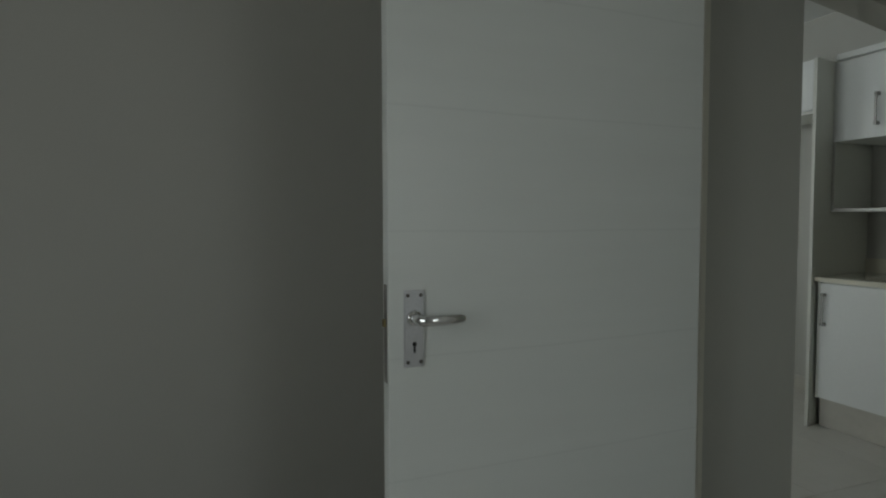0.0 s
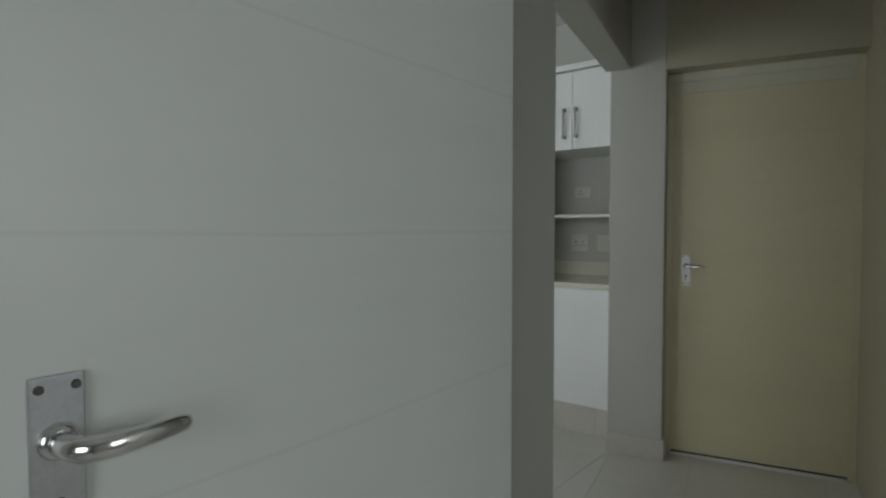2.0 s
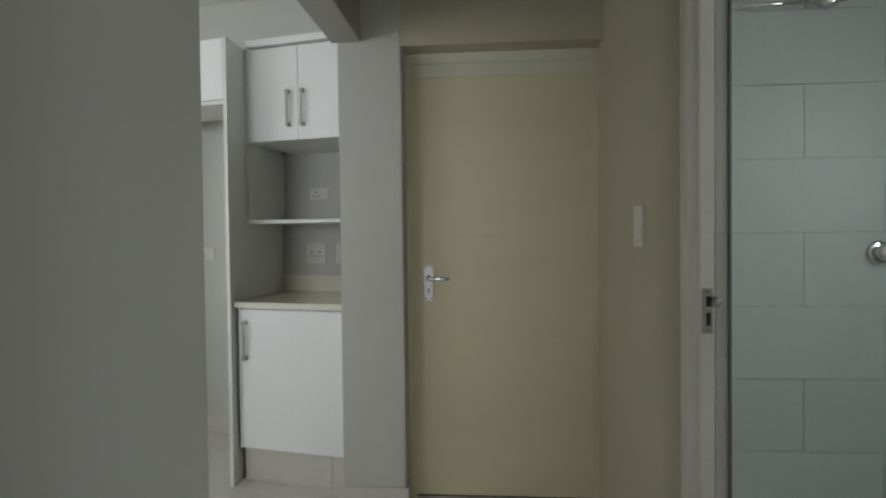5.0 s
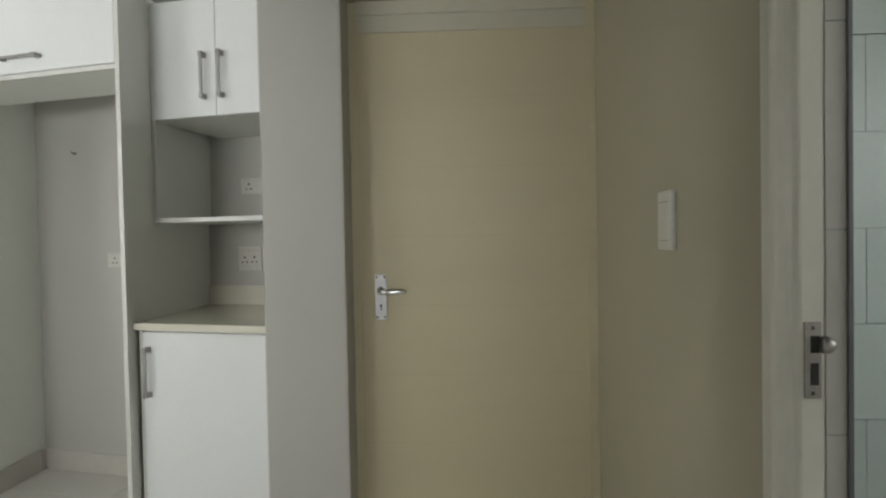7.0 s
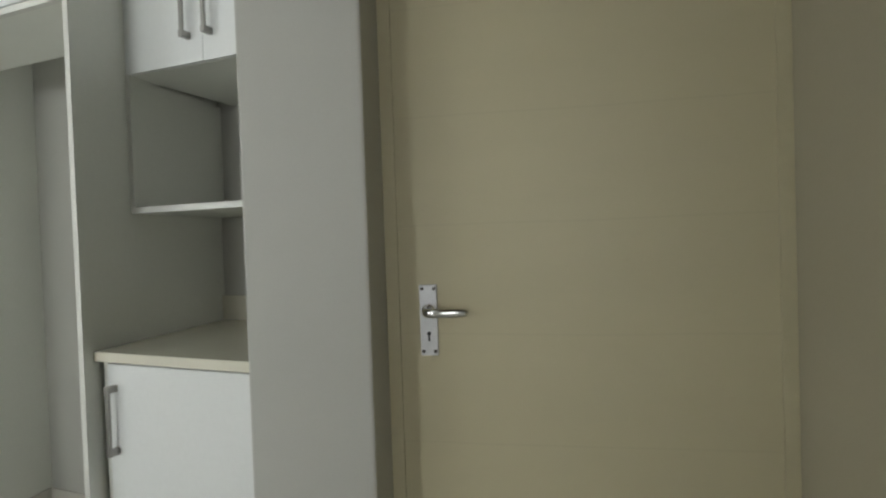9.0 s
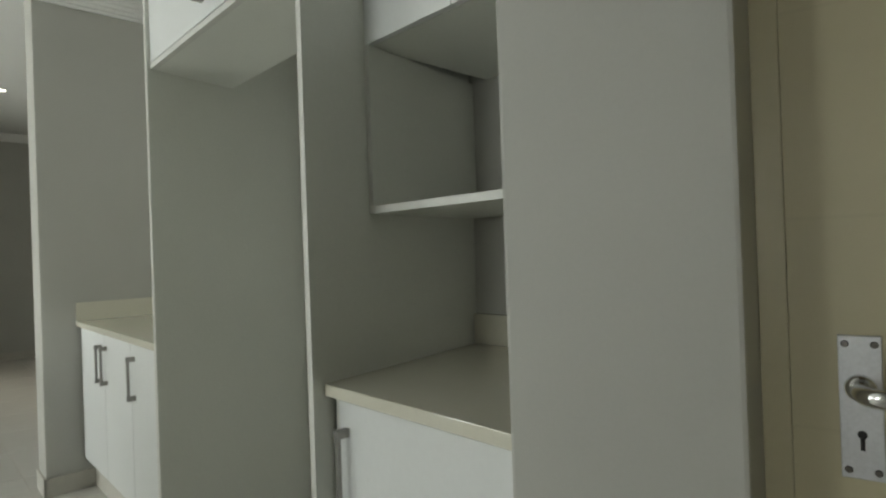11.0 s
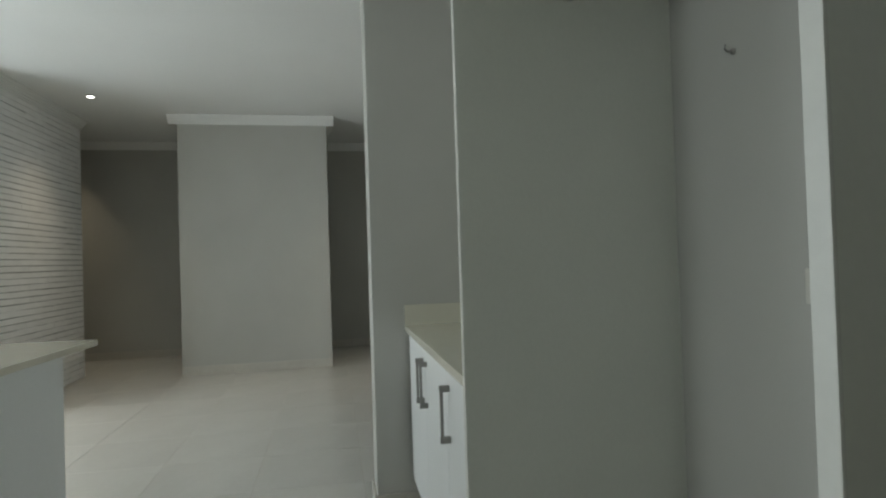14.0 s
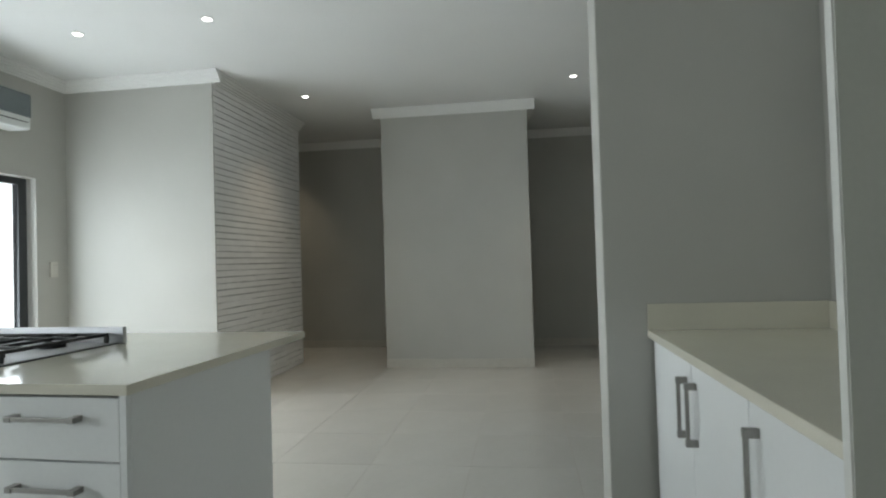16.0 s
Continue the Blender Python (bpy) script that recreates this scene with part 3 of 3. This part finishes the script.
low_top = thing("worktop", pose(0, 0, 0), "cream quartz worktop with upstand on the long base cabinet", "worktop")
part("slab", skewed(box(WX + 0.001, PBX0 - 0.002, 0.037, BACK, 0.89, 0.918, 0.002), 0.22, past=-2.5), QUARTZ, low_top)
part("upstand", box(WX + 0.001, WX + 0.02, 0.037, BACK - 0.02, 0.918, 1.02, 0.0015), QUARTZ, low_top)
part("upstand", box(WX + 0.001, PBX0 - 0.16, BACK - 0.02, BACK, 0.918, 1.02, 0.0015), QUARTZ, low_top)

# ---- kitchen island with gas hob ----
ISL = pose(-2.492, -1.442, 0, 0, 0, -2.5)
island = thing("kitchen_island", ISL, "white kitchen island with drawers and steel handles", "island")
part("body", box(-0.79, -0.03, -2.1, -0.032, 0.1, 0.866), CARCASS, island)
part("side_panel", box(-0.79, -0.031, -0.032, -0.012, 0.0, 0.886, 0.001), CABINET, island)
part("corner_post", box(-0.03, -0.0105, -0.0315, -0.012, 0.0, 0.886, 0.001), CABINET, island)
for z0, z1, zh in ((0.714, 0.878, 0.826), (0.5, 0.708, 0.642), (0.12, 0.494, 0.42)):
    for y0, y1, yh in ((-0.78, -0.0325, -0.245), (-1.5, -0.786, -1.15)):
        dr = part("drawer_front", box(-0.029, -0.01, y0, y1, z0, z1, 0.0015), CABINET, island)
        bm = handle_mesh("x", 0, 0, 0, 0.21)
        bmesh.ops.transform(bm, matrix=pose(-0.01, yh, zh, 0, 0, 90), verts=bm.verts)
        part("handle", bm, STEEL, dr, "brushed steel bar handle")
part("plinth", box(-0.77, -0.08, -2.1, -0.034, 0.0, 0.1), CARCASS, island)
island_top = thing("worktop", ISL, "glossy cream quartz island worktop with overhang", "worktop")
part("slab", box(-1.09, 0.0, -2.2, 0.0, 0.887, 0.915, 0.002), QUARTZ, island_top)
hob = thing("gas_hob", ISL @ pose(-0.47, -1.0, 0.915), "steel gas hob with black cast iron grates", "hob")
part("tray", box(-0.26, 0.24, -0.45, 0.36, 0.0005, 0.006, 0.002), ALUMINIUM, hob)
part("rear_guard", box(-0.285, -0.265, -0.45, 0.385, 0.0005, 0.066, 0.002), ALUMINIUM, hob, "brushed steel splash guard")
part("gasket", box(-0.262, 0.246, -0.456, 0.367, 0.0003, 0.003, 0.0008), DARK, hob, "thin black seal round the tray")
for cx, cy, r in ((-0.12, 0.2, 0.045), (0.12, 0.2, 0.035), (0.0, -0.05, 0.06), (-0.12, -0.3, 0.035), (0.12, -0.3, 0.045)):
    bu = part("burner", tube([(cx, cy, 0.006), (cx, cy, 0.018), (cx, cy, 0.02), (cx, cy, 0.026)], [r, r * 0.95, r * 0.75, r * 0.72], 20), IRON, hob)
for y0, y1 in ((0.07, 0.335), (-0.185, 0.065), (-0.435, -0.19)):
    bm = bmesh.new()
    for a, b in (((-0.235, y0), (0.215, y0)), ((-0.235, y1), (0.215, y1)), ((-0.235, y0), (-0.235, y1)), ((0.215, y0), (0.215, y1)),
                 ((-0.235, (y0 + y1) / 2), (0.215, (y0 + y1) / 2)), ((-0.12, y0), (-0.12, y1)), ((0.11, y0), (0.11, y1))):
        add_box(bm, min(a[0], b[0]) - 0.006, max(a[0], b[0]) + 0.006, min(a[1], b[1]) - 0.006, max(a[1], b[1]) + 0.006, 0.034, 0.046, 0.002)
    for cx in (-0.235, 0.215):
        for cy in (y0, y1):
            add_box(bm, cx - 0.007, cx + 0.007, cy - 0.007, cy + 0.007, 0.006, 0.035)
    part("grate", bm, IRON, hob)


# ---- living room fixtures ----
def downlight(x, y):
    dl = thing("downlight", pose(x, y, CEIL), "lit recessed white downlight in the ceiling", "downlight", "ceiling downlights")
    part("trim_ring", tube([(0, 0, -0.001), (0, 0, -0.006), (0, 0, -0.007)], [0.045, 0.043, 0.034], 24), CORNICE, dl)
    part("lens", tube([(0, 0, -0.0075), (0, 0, -0.009)], [0.031, 0.028], 24), LAMP_GLOW, dl)
    lamp = new("downlight_lamp", bpy.data.lights.new("downlight_lamp", "SPOT"))
    lamp.data.energy = 30
    lamp.data.spot_size = radians(88)
    lamp.data.spot_blend = 1.0
    lamp.data.color = (1.0, 0.82, 0.6)
    lamp.data.shadow_soft_size = 0.04
    lamp.matrix_world = pose(x, y, CEIL - 0.02)


for x, y in ((-4.963, -3.64), (-4.914, -2.585), (-6.88, -2.629), (-6.831, 0.112), (-8.75, -3.82)):
    downlight(x, y)

ac = thing("air_conditioner", pose(-5.37, WINY, 2.385), "white and grey split air conditioner on the wall", "air conditioner")
part("body", box(0.0, 0.85, 0, 0.2, 0.0, 0.12, 0.02), AC_WHITE, ac)
part("front_panel", box(0.0, 0.85, 0, 0.205, 0.1, 0.295, 0.015), AC_GREY, ac, "grey glossy upper panel")
part("air_flap", box(0.03, 0.82, 0.17, 0.2025, 0.055, 0.062), DARK, ac)

slide = thing("door_3", pose(0, WINY - 0.09, 0), "black aluminium sliding glass door", "sliding door", kind="structure")
for x0, x1 in ((-5.585, -5.50), (-4.53, -4.44), (-3.47, -3.405)):
    part("stile", box(x0, x1, -0.03, 0.03, 0.0, 2.025, 0.003), BLACK_FRAME, slide)
part("rail", box(-5.50, -3.47, -0.03, 0.03, 1.97, 2.025, 0.003), BLACK_FRAME, slide)
part("rail", box(-5.50, -3.47, -0.03, 0.03, 0.0, 0.06, 0.003), BLACK_FRAME, slide)
for x0, x1 in ((-5.50, -4.53), (-4.44, -3.47)):
    g = part("pane", box(x0, x1, -0.003, 0.003, 0.06, 1.97), GLASS, slide)
    g.visible_shadow = False

# ---- shower fittings ----
rail = thing("shower_rail", HALL @ pose(0, GV - 0.012, 0), "chrome shower rail with ball joint on the tiles", "shower rail")
part("bar", tube([(1.05, -0.03, 2.165), (1.5, -0.03, 2.172), (1.81, -0.03, 2.18)], 0.008, 12), CHROME, rail, smooth=True)
part("ball_joint", tube([(1.695, -0.03, 2.176), (1.71, -0.03, 2.177), (1.743, -0.03, 2.178), (1.771, -0.03, 2.178), (1.786, -0.03, 2.179)], [0.012, 0.026, 0.032, 0.026, 0.012], 18), CHROME, rail, smooth=True)
part("wall_bracket", tube([(1.743, 0.005, 2.178), (1.743, -0.03, 2.178)], 0.012, 14), CHROME, rail)
tap = thing("shower_tap", HALL @ pose(1.955, GV - 0.012, 1.169), "round chrome shower mixer tap on the tiles", "shower tap")
part("escutcheon", tube([(0, 0.005, 0), (0, -0.008, 0), (0, -0.012, 0)], [0.05, 0.048, 0.04], 24), CHROME, tap, smooth=True)
part("knob", tube([(0, -0.01, 0), (0, -0.05, 0), (0, -0.06, 0)], [0.03, 0.034, 0.02], 20), CHROME, tap, smooth=True)


# ---- tiles, skirting and stone ----
def clip(poly, a, b, c):
    """Keep the part of a polygon where a*x + b*y <= c."""
    out = []
    for p, q in zip(poly, poly[1:] + poly[:1]):
        dp, dq = a * p[0] + b * p[1] - c, a * q[0] + b * q[1] - c
        if dp <= 0:
            out.append(p)
        if dp * dq < 0:
            s = dp / (dp - dq)
            out.append((p[0] + s * (q[0] - p[0]), p[1] + s * (q[1] - p[1])))
    return out


def tile_mesh(poly, thick, mat, name="tile"):
    bm = bmesh.new()
    lo = [bm.verts.new((x, y, -thick)) for x, y in poly]
    hi = [bm.verts.new((x, y, 0)) for x, y in poly]
    n = len(poly)
    bm.faces.new(hi)
    for k in range(n):
        bm.faces.new((lo[k], lo[(k + 1) % n], hi[(k + 1) % n], hi[k]))
    return mesh_of(bm, name, mat)


def floor_tiles(parent, x0, y0, nx, ny, size, planes, gap=0.0018):
    whole = None
    for i in range(nx):
        for j in range(ny):
            square = [(gap, gap), (size - gap, gap), (size - gap, size - gap), (gap, size - gap)]
            ox, oy = x0 + i * size, y0 + j * size
            cut = square
            for a, b, c in planes:
                cut = clip(cut, a, b, c - a * ox - b * oy)
                if len(cut) < 3:
                    break
            if len(cut) < 3:
                continue
            if cut == square:
                whole = whole or tile_mesh(square, 0.008, FLOOR_TILE, "floor_tile")
                me = whole
            else:
                me = tile_mesh(cut, 0.008, FLOOR_TILE, "floor_tile")
            ob = new("floor_tile", me)
            ob.parent = parent
            ob.location = (ox, oy, 0)


# the seam between the two floors lies under the beam, on the line u = -0.27 of the hall
c12, s12 = math.cos(radians(12)), math.sin(radians(12))
bm = joined((FARX, WX, WINY, 1.5, -0.15, -0.0024), (WX, 0.6, WINY, BACK + 0.1, -0.15, -0.0024))
floor_living = structure("floor_living", bm, GROUT, KITCHEN, "polished cream floor tiles with beige grout", "floor")
floor_hall = structure("floor_hall", box(-0.27, 2.7, -5.3, 0.3, -0.145, -0.002), GROUT, HALL, "polished cream floor tiles with beige grout", "floor")
seam = [(c12, s12, -0.274)]
floor_tiles(floor_living, -9.36, -5.005, 16, 11, 0.605, seam + [(-1, 0, -FARX), (0, -1, -WINY), (0, 1, 1.35), (1, 0, WX2)])
floor_tiles(floor_living, -9.36, -5.005, 16, 11, 0.605, seam + [(-1, 0, -WX2 - 0.002), (0, -1, -WINY), (0, 1, BACK)])
floor_tiles(floor_hall, -0.465, -5.84, 6, 11, 0.605, [(-1, 0, 0.27), (0, 1, 0.25), (1, 0, 2.6), (0, -1, 5.2)])


def skirting(name, a, b, m, height=0.11, piece=0.57):
    """Skirting tiles from a to b; the wall is to the left of the way from a to b."""
    a, b = Vector(a), Vector(b)
    length = (b - a).length
    turn = math.degrees(math.atan2((b - a).y, (b - a).x))
    base_m = m @ pose(a.x, a.y, 0, 0, 0, turn)
    run = structure(name, box(0, length, -0.006, 0, 0, height - 0.002), GROUT, base_m, "grey-cream skirting tiles along the wall", "baseboard")
    x = 0.0
    while x < length - 0.01:
        x1 = min(x + piece, length)
        part("skirting_tile", box(x + 0.001, x1 - 0.001, -0.012, -0.004, 0.001, height, 0.0015), SKIRT_TILE, run)
        x = x1
    return run


skirting("baseboard_pier", (PL, 0), (PR + 0.012, 0), HALL, 0.115)
skirting("baseboard_pier_reveal", (PR, 0), (PR, 0.095), HALL, 0.115)
skirting("baseboard_kitchen_end", (WX, WY - 0.012), (WX, 0.12), KITCHEN, 0.1)
skirting("baseboard_kitchen_end_face", (WX2, WY), (WX + 0.012, WY), KITCHEN, 0.1)
skirting("baseboard_column", (-7.612, -2.012), (-7.612, -0.338), KITCHEN, 0.1)
skirting("baseboard_fridge_back", (PBX1 - 0.148, BACK), (PAX0 - 0.1, BACK), KITCHEN, 0.11)
skirting("baseboard_fridge_side", (PBX1 - 0.018, 0.10), (PBX1 - 0.146, BACK - 0.014), KITCHEN, 0.115)
skirting("baseboard_far", (FARX, WINY + 0.01), (FARX, 1.35), KITCHEN, 0.1)
skirting("kick_base", (PAX1, 0.13), (-0.3, 0.13), KITCHEN, 0.178, 0.5)
skirting("kick_low", (WX, 0.12), (PBX0, 0.12), KITCHEN, 0.16, 0.605)

# stacked stone cladding, row by row
stone_wall = structure("wall_stone", box(STE + 0.004, STX - 0.0122, STY - 0.001, STY + 0.016, 0, CEIL - 0.1), STONE_GAP, KITCHEN, "white stacked stone cladding with dark thin joints", "wall")
rng = random.Random(7)
shapes = {}
for row in range(49):
    z = 0.004 + row * 0.0588
    x = STE
    while x < STX - 0.03:
        x1 = min(x + rng.choice((0.36, 0.48, 0.6)), STX - 0.0125)
        h = rng.choice((0.0518, 0.0528, 0.0538))
        d = rng.choice((0.026, 0.0268))
        key = (round(x1 - x, 3), h, d)
        if key not in shapes:
            shapes[key] = mesh_of(box(0, x1 - x, -d, -0.001, 0, h), "stone", STONE)
        ob = new("stone", shapes[key])
        ob.parent = stone_wall
        ob.matrix_world = pose(x1, STY, z + rng.uniform(-0.0012, 0.0012), 0, rng.uniform(-0.25, 0.25), 180)
        x = x1

# bathroom wall tiles in half bond, and the tiled reveal
bath_tiles = tagged(new("wall_bathroom_tiles", mesh_of(box(RW + RT, 2.6, GV - 0.0045, GV - 0.0005, 0, CEIL), "wall_bathroom_tiles", TILE_GROUT)), "pale green half-bond wall tiles with grey grout", "wall", kind="structure")
bath_tiles.matrix_world = HALL
TW, TH = 0.624, 0.3015
tile_full = mesh_of(box(0.0012, TW - 0.0012, GV - 0.0125, GV - 0.004, 0.0012, TH - 0.0012), "wall_tile", GREEN_TILE)
for j in range(-2, 10):
    z0 = 0.349 + j * TH
    shift = 1.665 if j % 2 == 0 else 1.665 - TW / 2
    for i in range(-2, 3):
        u0 = shift + i * TW
        a, b = max(u0, RW + RT), min(u0 + TW, 2.6)
        lo, hi = max(z0, 0.0), min(z0 + TH, CEIL)
        if b - a < 0.02 or hi - lo < 0.02:
            continue
        if a == u0 and b == u0 + TW and lo == z0 and hi == z0 + TH:
            ob = new("wall_tile", tile_full)
            ob.parent = bath_tiles
            ob.location = (u0, 0, z0)
        else:
            part("wall_tile", box(a + 0.0012, b - 0.0012, GV - 0.0125, GV - 0.004, lo + 0.0012, hi - 0.0012), GREEN_TILE, bath_tiles)
reveal = tagged(new("wall_reveal_tiles", mesh_of(box(RW + 0.0495, RW + 0.0795, JV - 0.0200, JV - 0.001, 0, 2.09), "wall_reveal_tiles", TILE_GROUT)), "grey tiled edge of the bathroom doorway", "wall", kind="structure")
reveal.matrix_world = HALL
for k in range(-1, 8):
    z0 = 0.052 + k * 0.3
    lo, hi = max(z0, 0.0), min(z0 + 0.3, 2.09)
    if hi - lo > 0.02:
        part("reveal_tile", box(RW + 0.0503, RW + 0.0796, JV - 0.0225, JV - 0.0190, lo + 0.0015, hi - 0.0015), GREY_TILE, reveal)
part("edge_trim", box(RW + 0.080, RW + 0.0875, JV - 0.0265, JV - 0.001, 0, 2.09, 0.0015), TRIM_GREY, reveal, "dark metal tile edge trim")
